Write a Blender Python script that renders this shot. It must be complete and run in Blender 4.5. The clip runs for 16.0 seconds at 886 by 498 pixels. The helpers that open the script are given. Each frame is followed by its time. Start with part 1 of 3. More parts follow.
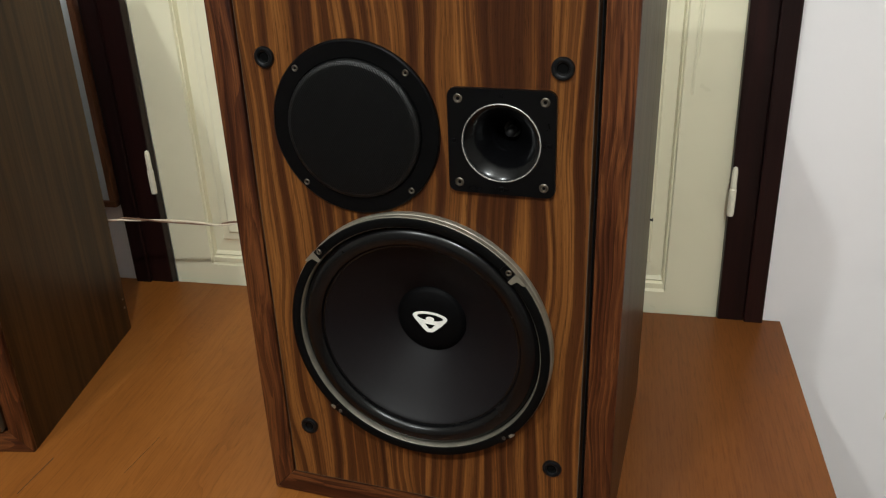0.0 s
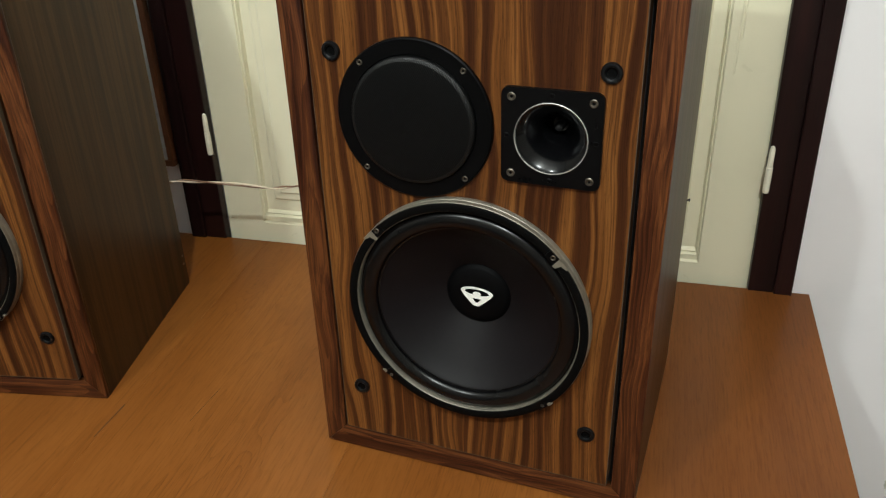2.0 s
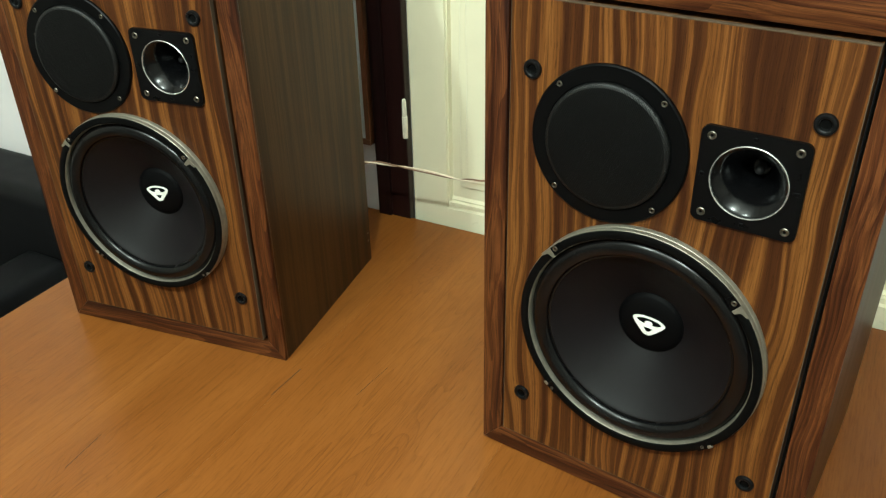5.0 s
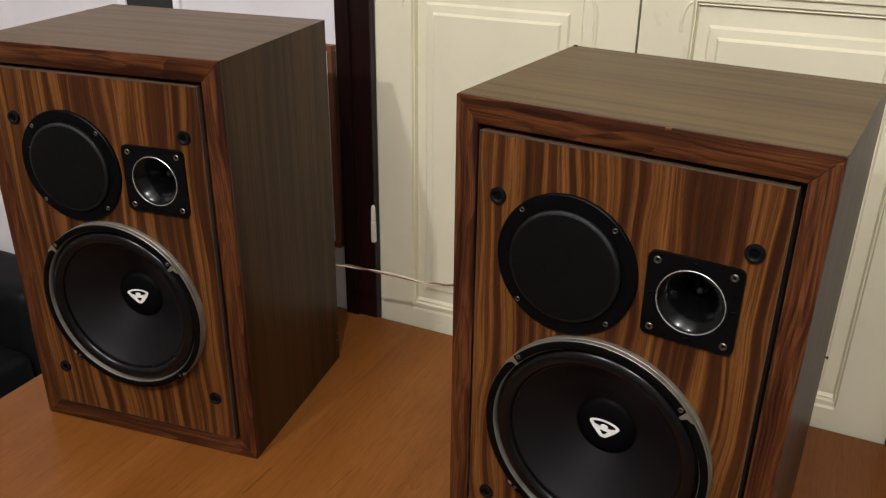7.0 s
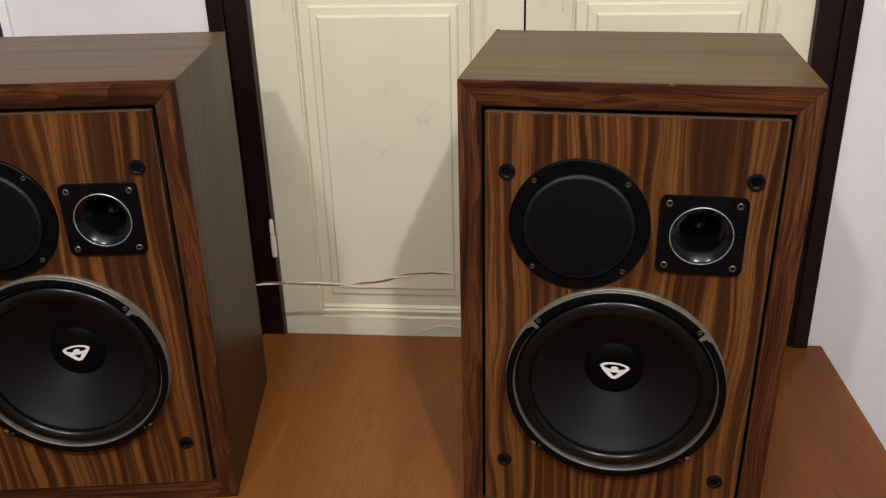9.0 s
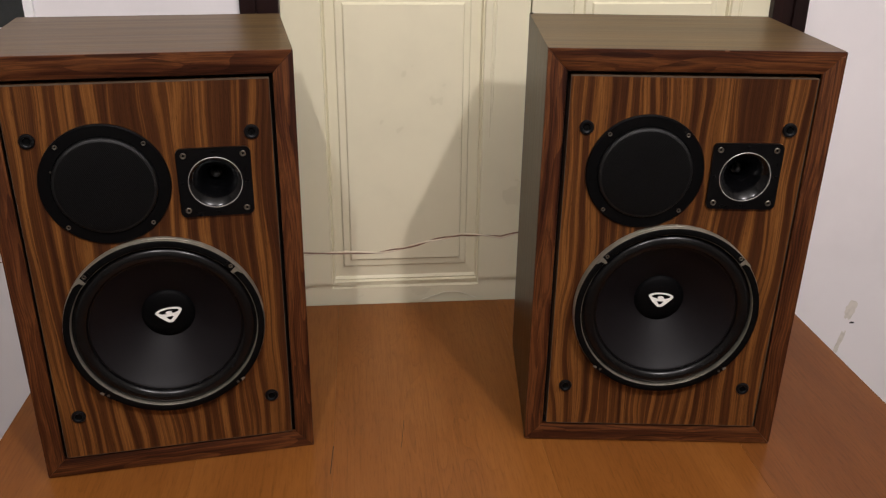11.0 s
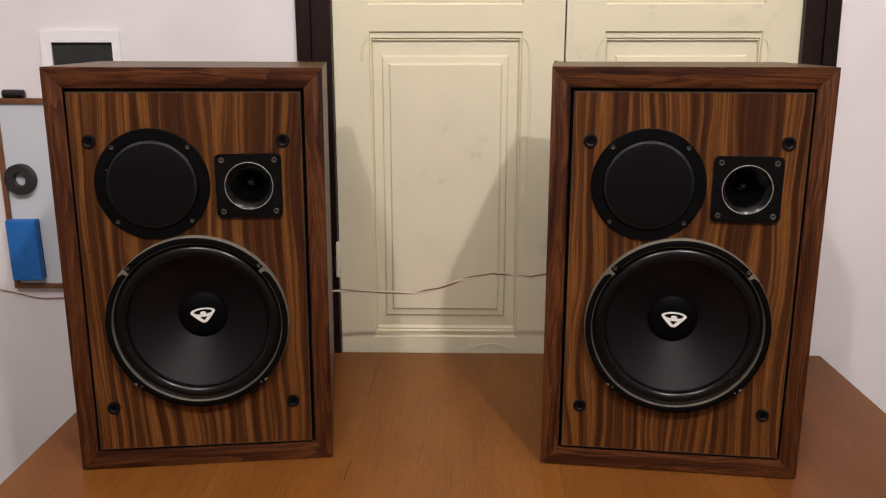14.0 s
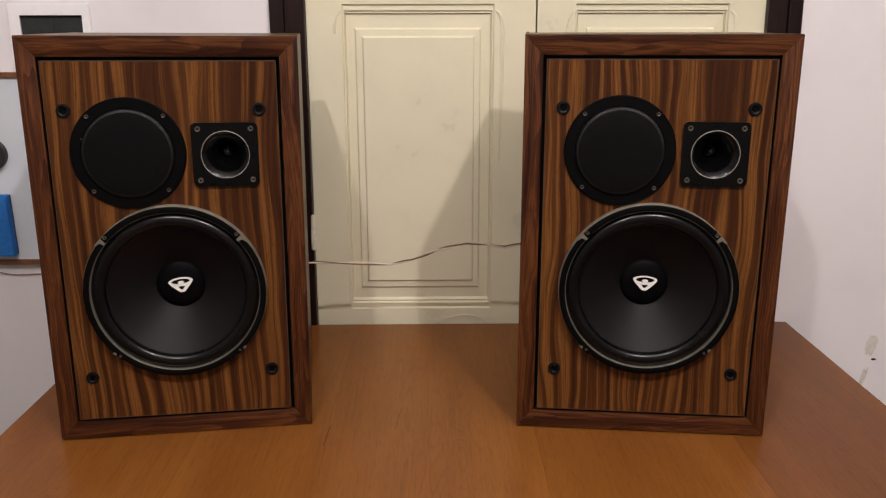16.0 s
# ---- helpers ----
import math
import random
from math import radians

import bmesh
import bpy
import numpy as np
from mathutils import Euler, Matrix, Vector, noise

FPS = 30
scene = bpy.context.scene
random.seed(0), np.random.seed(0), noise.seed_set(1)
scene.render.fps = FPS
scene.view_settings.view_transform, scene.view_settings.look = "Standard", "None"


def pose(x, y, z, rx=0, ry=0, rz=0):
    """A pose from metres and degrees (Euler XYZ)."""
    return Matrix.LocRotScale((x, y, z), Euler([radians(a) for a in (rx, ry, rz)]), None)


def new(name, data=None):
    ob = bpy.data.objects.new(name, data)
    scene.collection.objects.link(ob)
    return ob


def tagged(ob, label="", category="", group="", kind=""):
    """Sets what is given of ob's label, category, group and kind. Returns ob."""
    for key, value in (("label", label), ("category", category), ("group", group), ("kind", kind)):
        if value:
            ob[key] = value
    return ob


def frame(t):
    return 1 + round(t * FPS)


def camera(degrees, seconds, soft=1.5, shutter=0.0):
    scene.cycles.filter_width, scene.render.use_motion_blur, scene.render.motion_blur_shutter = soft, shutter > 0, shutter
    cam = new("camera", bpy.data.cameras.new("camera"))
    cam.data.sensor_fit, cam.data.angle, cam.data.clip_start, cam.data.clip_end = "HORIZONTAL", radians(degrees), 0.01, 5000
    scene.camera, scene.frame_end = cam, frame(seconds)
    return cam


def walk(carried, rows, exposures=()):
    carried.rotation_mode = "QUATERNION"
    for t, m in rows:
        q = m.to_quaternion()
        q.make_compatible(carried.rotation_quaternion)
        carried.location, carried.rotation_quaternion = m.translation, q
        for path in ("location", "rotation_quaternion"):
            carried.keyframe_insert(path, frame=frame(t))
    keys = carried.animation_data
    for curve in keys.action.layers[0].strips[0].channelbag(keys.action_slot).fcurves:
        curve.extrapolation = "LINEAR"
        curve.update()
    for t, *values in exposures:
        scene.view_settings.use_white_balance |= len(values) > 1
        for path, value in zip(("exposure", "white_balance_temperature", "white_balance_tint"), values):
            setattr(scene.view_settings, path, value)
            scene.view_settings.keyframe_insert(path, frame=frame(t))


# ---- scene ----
cam = camera(55.8, 16.0, soft=1.25)
PATH = [
    (0, (0.1125, 0.0843, 1.4217), (64.769, 12.161, -2.102)),
    (0.5, (0.1100, 0.0678, 1.4350), (63.856, 10.852, -1.362)),
    (1, (0.1073, 0.0556, 1.4560), (63.171, 10.346, -0.928)),
    (1.5, (0.1034, 0.0485, 1.4680), (62.159, 10.726, -0.758)),
    (2, (0.1032, 0.0453, 1.4860), (60.797, 14.683, -1.792)),
    (2.5, (0.1082, 0.0590, 1.4873), (59.579, 18.936, -2.843)),
    (3, (0.1136, 0.0742, 1.4815), (58.802, 23.671, -3.131)),
    (3.5, (0.1001, 0.0782, 1.4717), (59.180, 27.669, -2.059)),
    (3.7, (0.0895, 0.0855, 1.4786), (58.813, 28.440, -2.119)),
    (5.8, (0.1094, 0.0302, 1.5571), (60.867, 28.263, -0.838)),
    (6, (0.1118, 0.0238, 1.5645), (61.786, 28.093, -0.678)),
    (6.5, (0.1085, 0.0055, 1.5809), (63.782, 26.708, 0.026)),
    (7, (0.1081, 0.0018, 1.5905), (65.102, 25.169, 0.640)),
    (7.5, (0.0940, -0.0164, 1.5980), (65.792, 23.575, 0.962)),
    (8, (0.0757, -0.0323, 1.5953), (65.868, 19.995, 1.038)),
    (8.5, (-0.0188, -0.0687, 1.5993), (65.332, 13.677, -0.320)),
    (9, (-0.1863, -0.1161, 1.5799), (65.487, 5.546, -1.442)),
    (9.5, (-0.3035, -0.1448, 1.5861), (64.922, -0.044, -1.180)),
    (9.7, (-0.3426, -0.1471, 1.5769), (64.498, -1.298, -0.647)),
    (11.8, (-0.5237, -0.3432, 1.5511), (69.165, -6.419, 0.477)),
    (12, (-0.4973, -0.3473, 1.5359), (70.203, -4.640, 0.515)),
    (12.5, (-0.4468, -0.3767, 1.4863), (73.041, -0.623, 0.284)),
    (13, (-0.4202, -0.3926, 1.4541), (74.764, 0.918, 0.187)),
    (13.5, (-0.3935, -0.4036, 1.4208), (75.704, 1.117, 0.125)),
    (14, (-0.3832, -0.4081, 1.3989), (76.101, 1.277, -0.022)),
    (14.5, (-0.3894, -0.4190, 1.3865), (76.250, 1.408, -0.093)),
    (15, (-0.3935, -0.4333, 1.3857), (76.169, 1.405, -0.213)),
    (15.5, (-0.3905, -0.4405, 1.3831), (75.701, 0.632, -0.195)),
    (16, (-0.3911, -0.4333, 1.3779), (75.032, -0.786, -0.097)),
]
EXPOSURES = [(0.0, 0.62, 5920, -3), (1.5, 0.71, 5880, -4), (2.5, 0.89, 5900, -12), (3.5, 1.44, 5680, -25), (5.8, 0.88, 5950, -10), (6.5, 0.45, 6060, 4), (7.2, 0.42, 6040, 7), (8.5, 0.43, 6050, 8), (11.8, 0.39, 6320, 12), (16.0, 0.43, 6420, 13)]


def carried_pose(eye, turn):
    return pose(*eye, turn[0], 0, turn[1]) @ pose(0, 0, 0, 0, 0, turn[2])


walk(cam, [(t, carried_pose(eye, turn)) for t, eye, turn in PATH], EXPOSURES)
BULB, BULB_COLOUR = 96.0, (1.0, 0.93, 0.91)

# ---- world and lamps ----
world = bpy.data.worlds.new("night")
world.use_nodes = True
world.node_tree.nodes["Background"].inputs[0].default_value = (0.02, 0.022, 0.03, 1)
world.node_tree.nodes["Background"].inputs[1].default_value = 0.2
scene.world = world


def ceiling_bulb(x, y, z, watts, colour):
    data = bpy.data.lights.new("ceiling_bulb", "POINT")
    data.energy, data.color, data.shadow_soft_size = watts, colour, 0.032
    ob = new("ceiling_bulb", data)
    ob.location = (x, y, z)
    return ob


ceiling_bulb(-0.81, -0.80, 2.78, BULB * 0.53, BULB_COLOUR)
ceiling_bulb(0.28, -0.80, 2.88, BULB * 0.77, BULB_COLOUR)


# ---- materials ----
def base(name, rough=0.5, metal=0.0, spec=0.5):
    m = bpy.data.materials.new(name)
    m.use_nodes = True
    t = m.node_tree
    b = t.nodes["Principled BSDF"]
    b.inputs["Roughness"].default_value = rough
    b.inputs["Metallic"].default_value = metal
    b.inputs["Specular IOR Level"].default_value = spec
    return m, t, b


def node(t, kind, **kw):
    n = t.nodes.new(kind)
    for k, v in kw.items():
        if k in n.inputs:
            n.inputs[k].default_value = v
    return n


def ramp(t, stops):
    r = t.nodes.new("ShaderNodeValToRGB")
    el = r.color_ramp.elements
    while len(el) < len(stops):
        el.new(0.5)
    for e, (p, c) in zip(el, stops):
        e.position, e.color = p, (*c, 1)
    return r


def maths(t, op, a, b=None, c=None):
    n = t.nodes.new("ShaderNodeMath")
    n.operation = op
    for i, v in enumerate((a, b, c)):
        if v is None:
            continue
        if isinstance(v, (int, float)):
            n.inputs[i].default_value = v
        else:
            t.links.new(v, n.inputs[i])
    return n.outputs[0]


def mix(t, blend, fac, a, b):
    n = t.nodes.new("ShaderNodeMix")
    n.data_type, n.blend_type = "RGBA", blend
    for i, v in ((0, fac), (6, a), (7, b)):
        if isinstance(v, (int, float)):
            n.inputs[i].default_value = v
        elif isinstance(v, tuple):
            n.inputs[i].default_value = (*v, 1)
        else:
            t.links.new(v, n.inputs[i])
    return n.outputs[2]


def coords(t, scale, shift=True):
    """Object coordinates, stretched, with an offset of its own for each object."""
    tc = t.nodes.new("ShaderNodeTexCoord")
    mp = t.nodes.new("ShaderNodeMapping")
    mp.inputs["Scale"].default_value = scale
    t.links.new(tc.outputs["Object"], mp.inputs["Vector"])
    return mp.outputs[0]


def random_w(t, span=40.0):
    info = t.nodes.new("ShaderNodeObjectInfo")
    return maths(t, "MULTIPLY", info.outputs["Random"], span), info.outputs["Random"]


def noise4(t, vec, w, scale=1.0, detail=3.0, rough=0.55, dist=0.0):
    n = t.nodes.new("ShaderNodeTexNoise")
    n.noise_dimensions = "4D"
    for k, v in (("Scale", scale), ("Detail", detail), ("Roughness", rough), ("Distortion", dist)):
        n.inputs[k].default_value = v
    t.links.new(vec, n.inputs["Vector"])
    if w is not None:
        t.links.new(w, n.inputs["W"])
    return n.outputs["Fac"]


def bump(t, b, height, strength=0.2, distance=0.001):
    n = t.nodes.new("ShaderNodeBump")
    n.inputs["Strength"].default_value = strength
    n.inputs["Distance"].default_value = distance
    t.links.new(height, n.inputs["Height"])
    t.links.new(n.outputs[0], b.inputs["Normal"])


def veneer(name, stops, across, along, axis, rough=0.4, fine=0.5, rings=0.0, spec=0.5, warp=0.0, lines=0.0, fibres=0.75, relief=1.0):
    """Wood veneer: bands that bend slowly, grain lines and pores, running along the axis."""
    m, t, b = base(name, rough, 0, spec)
    k = "xyz".index(axis)
    w, rnd = random_w(t)
    tc = t.nodes.new("ShaderNodeTexCoord")
    src = tc.outputs["Object"]
    if warp:
        bend = t.nodes.new("ShaderNodeTexNoise")
        bend.noise_dimensions = "4D"
        for key, v in (("Scale", 1.0), ("Detail", 2.0), ("Roughness", 0.5)):
            bend.inputs[key].default_value = v
        sc = [9.0] * 3
        sc[k] = 5.0
        t.links.new(coords(t, sc), bend.inputs["Vector"])
        t.links.new(w, bend.inputs["W"])
        sub = t.nodes.new("ShaderNodeVectorMath")
        sub.operation = "SUBTRACT"
        sub.inputs[1].default_value = (0.5, 0.5, 0.5)
        t.links.new(bend.outputs["Color"], sub.inputs[0])
        sca = t.nodes.new("ShaderNodeVectorMath")
        sca.operation = "SCALE"
        sca.inputs["Scale"].default_value = warp
        t.links.new(sub.outputs[0], sca.inputs[0])
        add = t.nodes.new("ShaderNodeVectorMath")
        t.links.new(src, add.inputs[0])
        t.links.new(sca.outputs[0], add.inputs[1])
        src = add.outputs[0]

    def stretched(ac, al):
        mp = t.nodes.new("ShaderNodeMapping")
        sc = [ac] * 3
        sc[k] = al
        mp.inputs["Scale"].default_value = sc
        t.links.new(src, mp.inputs["Vector"])
        return mp.outputs[0]

    broad = noise4(t, stretched(across, along), w, 1.0, 2.5, 0.5, 0.15)
    thin = noise4(t, stretched(across * 5, along * 1.6), w, 1.0, 4.0, 0.65, 0.2)
    pores = noise4(t, stretched(across * 26, along * 14), w, 1.0, 2.0, 0.6)
    f = maths(t, "ADD", maths(t, "MULTIPLY", broad, 1 - 0.35 * fine), maths(t, "MULTIPLY", thin, 0.35 * fine))
    if rings:
        # growth rings: a sawtooth of a slowly bending field
        field = noise4(t, stretched(across * 0.35, along * 0.55), w, 1.0, 1.0, 0.5, 0.3)
        saw = maths(t, "FRACT", maths(t, "MULTIPLY", field, 26.0))
        f = maths(t, "ADD", f, maths(t, "MULTIPLY", maths(t, "SUBTRACT", saw, 0.5), rings))
    r = ramp(t, stops)
    t.links.new(f, r.inputs[0])
    col = r.outputs[0]
    if lines:
        # thin dark veins between the bands
        vein = noise4(t, stretched(across * 1.3, along * 0.8), maths(t, "ADD", w, 7.3), 1.0, 2.0, 0.5, 0.1)
        near = maths(t, "ABSOLUTE", maths(t, "SUBTRACT", vein, 0.5))
        lr = ramp(t, [(0.0, (0.30, 0.24, 0.22)), (0.022, (1, 1, 1))])
        t.links.new(near, lr.inputs[0])
        col = mix(t, "MULTIPLY", lines, col, lr.outputs[0])
    pr = ramp(t, [(0.36, (0.55, 0.5, 0.48)), (0.52, (1, 1, 1))])
    t.links.new(pores, pr.inputs[0])
    col = mix(t, "MULTIPLY", min(0.6, fibres), col, pr.outputs[0])
    # fibres a millimetre or two wide
    fibre = noise4(t, stretched(max(across * 9, 380.0), max(along * 5, 4.0)), maths(t, "ADD", w, 3.1), 1.0, 3.0, 0.7)
    fr = ramp(t, [(0.34, (0.50, 0.46, 0.44)), (0.50, (1, 1, 1)), (0.68, (1.0, 1.0, 1.0))])
    t.links.new(fibre, fr.inputs[0])
    col = mix(t, "MULTIPLY", fibres, col, fr.outputs[0])
    t.links.new(col, b.inputs["Base Color"])
    t.links.new(maths(t, "MULTIPLY_ADD", thin, 0.25, rough - 0.12), b.inputs["Roughness"])
    bump(t, b, maths(t, "ADD", maths(t, "MULTIPLY", pores, 0.7), maths(t, "MULTIPLY", thin, 0.5)), 0.25 * relief, 0.0006)
    return m


def axis_scaled(t, src, sx, sy, sz):
    mp = t.nodes.new("ShaderNodeMapping")
    mp.inputs["Scale"].default_value = (sx, sy, sz)
    t.links.new(src, mp.inputs["Vector"])
    return mp.outputs[0]


def striped_veneer(name, stops, rough, spec):
    """Rosewood-like sheet: upright stripes with hard edges that bow round knots, fibres and pores."""
    m, t, b = base(name, rough, 0, spec)
    w, rnd = random_w(t)
    src = t.nodes.new("ShaderNodeTexCoord").outputs["Object"]
    sp = t.nodes.new("ShaderNodeSeparateXYZ")
    t.links.new(src, sp.inputs[0])
    slow = noise4(t, axis_scaled(t, src, 5.0, 0, 3.2), w, 1.0, 1.5, 0.5)
    quick = noise4(t, axis_scaled(t, src, 15.0, 0, 6.0), maths(t, "ADD", w, 2.3), 1.0, 1.0, 0.5)
    bent = maths(t, "ADD", sp.outputs[0], maths(t, "ADD", maths(t, "MULTIPLY", slow, 0.050), maths(t, "MULTIPLY", quick, 0.024)))
    flat = t.nodes.new("ShaderNodeCombineXYZ")
    t.links.new(bent, flat.inputs[0])
    t.links.new(sp.outputs[2], flat.inputs[2])
    wide = noise4(t, axis_scaled(t, flat.outputs[0], 76.0, 0, 0.8), maths(t, "ADD", w, 4.1), 1.0, 2.5, 0.5)
    thin = noise4(t, axis_scaled(t, flat.outputs[0], 520.0, 0, 4.5), maths(t, "ADD", w, 6.2), 1.0, 2.0, 0.6)
    f = maths(t, "MULTIPLY_ADD", thin, 0.21, maths(t, "SUBTRACT", wide, 0.105))
    r = ramp(t, stops)
    t.links.new(f, r.inputs[0])
    col = r.outputs[0]
    fibre = noise4(t, axis_scaled(t, src, 900.0, 0, 9.0), maths(t, "ADD", w, 3.1), 1.0, 3.0, 0.7)
    fr = ramp(t, [(0.34, (0.60, 0.56, 0.52)), (0.52, (1, 1, 1))])
    t.links.new(fibre, fr.inputs[0])
    col = mix(t, "MULTIPLY", 0.65, col, fr.outputs[0])
    pores = noise4(t, axis_scaled(t, src, 1300.0, 0, 70.0), maths(t, "ADD", w, 8.4), 1.0, 1.0, 0.5)
    pr = ramp(t, [(0.30, (0.35, 0.30, 0.27)), (0.40, (1, 1, 1))])
    t.links.new(pores, pr.inputs[0])
    col = mix(t, "MULTIPLY", 0.6, col, pr.outputs[0])
    t.links.new(col, b.inputs["Base Color"])
    t.links.new(maths(t, "MULTIPLY_ADD", thin, 0.25, rough - 0.12), b.inputs["Roughness"])
    bump(t, b, maths(t, "ADD", pores, maths(t, "MULTIPLY", fibre, 0.5)), 0.2, 0.0005)
    return m


def board_veneer(name, stops, rough, spec):
    """Smooth table veneer along y: soft clouding, patches of contour lines, fine flecks."""
    m, t, b = base(name, rough, 0, spec)
    w, rnd = random_w(t)
    src = t.nodes.new("ShaderNodeTexCoord").outputs["Object"]
    cloud = noise4(t, axis_scaled(t, src, 11.0, 2.2, 0), w, 1.0, 4.0, 0.6)
    r = ramp(t, stops)
    t.links.new(cloud, r.inputs[0])
    col = r.outputs[0]
    field = noise4(t, axis_scaled(t, src, 8.0, 1.3, 0), maths(t, "ADD", w, 2.7), 1.0, 2.0, 0.5, 0.2)
    saw = maths(t, "FRACT", maths(t, "MULTIPLY", field, 64.0))
    lr = ramp(t, [(0.0, (0.74, 0.68, 0.60)), (0.25, (0.96, 0.95, 0.94)), (0.75, (1.0, 1.0, 1.0)), (1.0, (1.0, 1.0, 1.0))])
    t.links.new(saw, lr.inputs[0])
    where = noise4(t, axis_scaled(t, src, 6.0, 1.6, 0), maths(t, "ADD", w, 5.5), 1.0, 2.0, 0.5)
    wr = ramp(t, [(0.47, (0.06, 0.06, 0.06)), (0.64, (0.70, 0.70, 0.70))])
    t.links.new(where, wr.inputs[0])
    col = mix(t, "MULTIPLY", wr.outputs[0], col, lr.outputs[0])
    fleck = noise4(t, axis_scaled(t, src, 340.0, 30.0, 0), maths(t, "ADD", w, 3.3), 1.0, 2.0, 0.6)
    fr = ramp(t, [(0.32, (0.72, 0.66, 0.58)), (0.50, (1, 1, 1))])
    t.links.new(fleck, fr.inputs[0])
    col = mix(t, "MULTIPLY", 0.60, col, fr.outputs[0])
    streak = noise4(t, axis_scaled(t, src, 240.0, 5.0, 0), maths(t, "ADD", w, 7.7), 1.0, 4.0, 0.7)
    sr = ramp(t, [(0.34, (0.74, 0.68, 0.60)), (0.52, (1, 1, 1))])
    t.links.new(streak, sr.inputs[0])
    col = mix(t, "MULTIPLY", 0.55, col, sr.outputs[0])
    t.links.new(col, b.inputs["Base Color"])
    t.links.new(maths(t, "MULTIPLY_ADD", cloud, 0.18, rough - 0.09), b.inputs["Roughness"])
    bump(t, b, maths(t, "ADD", fleck, saw), 0.06, 0.0004)
    return m


def painted(name, colour, rough, mottle=0.06, scale=9.0, grain=220.0, strength=0.15, distance=0.0006, dirt=None, spec=0.5):
    """Paint or plaster with soft clouding and fine relief."""
    m, t, b = base(name, rough, 0, spec)
    v = coords(t, (1, 1, 1))
    w, rnd = random_w(t)
    big = noise4(t, v, w, scale, 4.0, 0.6, 0.2)
    small = noise4(t, v, w, grain, 3.0, 0.6)
    lo = tuple(c * (1 - mottle * 1.6) for c in colour) if dirt is None else dirt
    hi = tuple(min(1.0, c * (1 + mottle * 0.5)) for c in colour)
    r = ramp(t, [(0.3, lo), (0.5, colour), (0.72, hi)])
    t.links.new(big, r.inputs[0])
    t.links.new(r.outputs[0], b.inputs["Base Color"])
    t.links.new(maths(t, "MULTIPLY_ADD", big, 0.2, rough - 0.1), b.inputs["Roughness"])
    bump(t, b, maths(t, "ADD", small, maths(t, "MULTIPLY", big, 2.0)), strength, distance)
    return m


def plain(name, colour, rough, metal=0.0, spec=0.5, vary=0.12, scale=60.0):
    m, t, b = base(name, rough, metal, spec)
    v = coords(t, (1, 1, 1))
    n = noise4(t, v, None, scale, 3.0, 0.6)
    r = ramp(t, [(0.3, tuple(c * (1 - vary) for c in colour)), (0.7, tuple(c * (1 + vary) for c in colour))])
    t.links.new(n, r.inputs[0])
    t.links.new(r.outputs[0], b.inputs["Base Color"])
    t.links.new(maths(t, "MULTIPLY_ADD", n, 0.16, rough - 0.08), b.inputs["Roughness"])
    return m


def mesh_cloth(name, spec):
    """Black punched metal mesh: small round holes in staggered rows."""
    m, t, b = base(name, 0.40, 0.0, spec)
    tc = t.nodes.new("ShaderNodeTexCoord")
    sp = t.nodes.new("ShaderNodeSeparateXYZ")
    t.links.new(tc.outputs["Object"], sp.inputs[0])
    pitch = 0.0022
    a = maths(t, "MULTIPLY", sp.outputs[0], 2 * math.pi / pitch)
    c = maths(t, "MULTIPLY", sp.outputs[2], 2 * math.pi / (pitch * 1.732))
    f = maths(t, "MULTIPLY", maths(t, "COSINE", a), maths(t, "COSINE", c))
    r = ramp(t, [(0.05, (0.0042, 0.0043, 0.0045)), (0.30, (0.0006, 0.0006, 0.0006))])
    t.links.new(f, r.inputs[0])
    t.links.new(r.outputs[0], b.inputs["Base Color"])
    bump(t, b, maths(t, "MULTIPLY", f, -1.0), 0.45, 0.0005)
    return m


M_BAFFLE = striped_veneer("walnut_baffle", [(0.36, (0.031, 0.0097, 0.0034)), (0.44, (0.048, 0.0156, 0.0047)), (0.485, (0.066, 0.0227, 0.0061)), (0.515, (0.106, 0.0390, 0.0094)),
                                            (0.56, (0.142, 0.0552, 0.0130)), (0.59, (0.172, 0.0698, 0.0172)), (0.62, (0.090, 0.0324, 0.0083)), (0.72, (0.055, 0.0182, 0.0055))], 0.42, 0.13)
EDGE_STOPS = [(0.38, (0.023, 0.0064, 0.0030)), (0.46, (0.044, 0.0126, 0.0046)), (0.52, (0.074, 0.0232, 0.0074)), (0.57, (0.118, 0.0410, 0.0122)), (0.64, (0.038, 0.0108, 0.0041))]
M_EDGE_Z = veneer("walnut_edge_upright", EDGE_STOPS, 62.0, 1.9, "z", 0.40, 0.8, 0.10, 0.16, 0.026, 0.5, 0.75, 0.9)
M_EDGE_X = veneer("walnut_edge_level", EDGE_STOPS, 62.0, 1.9, "x", 0.40, 0.8, 0.10, 0.16, 0.026, 0.5, 0.75, 0.9)
# one walnut: shade is darkened into the sides, light lifted into the top
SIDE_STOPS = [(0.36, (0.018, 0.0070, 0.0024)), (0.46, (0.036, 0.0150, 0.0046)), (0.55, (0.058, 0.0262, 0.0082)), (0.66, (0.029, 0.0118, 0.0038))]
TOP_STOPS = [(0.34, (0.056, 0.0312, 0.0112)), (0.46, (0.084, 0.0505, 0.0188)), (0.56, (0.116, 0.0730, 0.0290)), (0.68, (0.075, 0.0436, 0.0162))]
M_SIDE = veneer("walnut_side_shaded", SIDE_STOPS, 60.0, 0.9, "z", 0.34, 0.6, 0.03, 0.13, 0.010, 0.3, 0.3, 0.35)
M_TOP = veneer("walnut_top_lit", TOP_STOPS, 60.0, 0.9, "x", 0.34, 0.6, 0.02, 0.09, 0.010, 0.15, 0.28, 0.35)
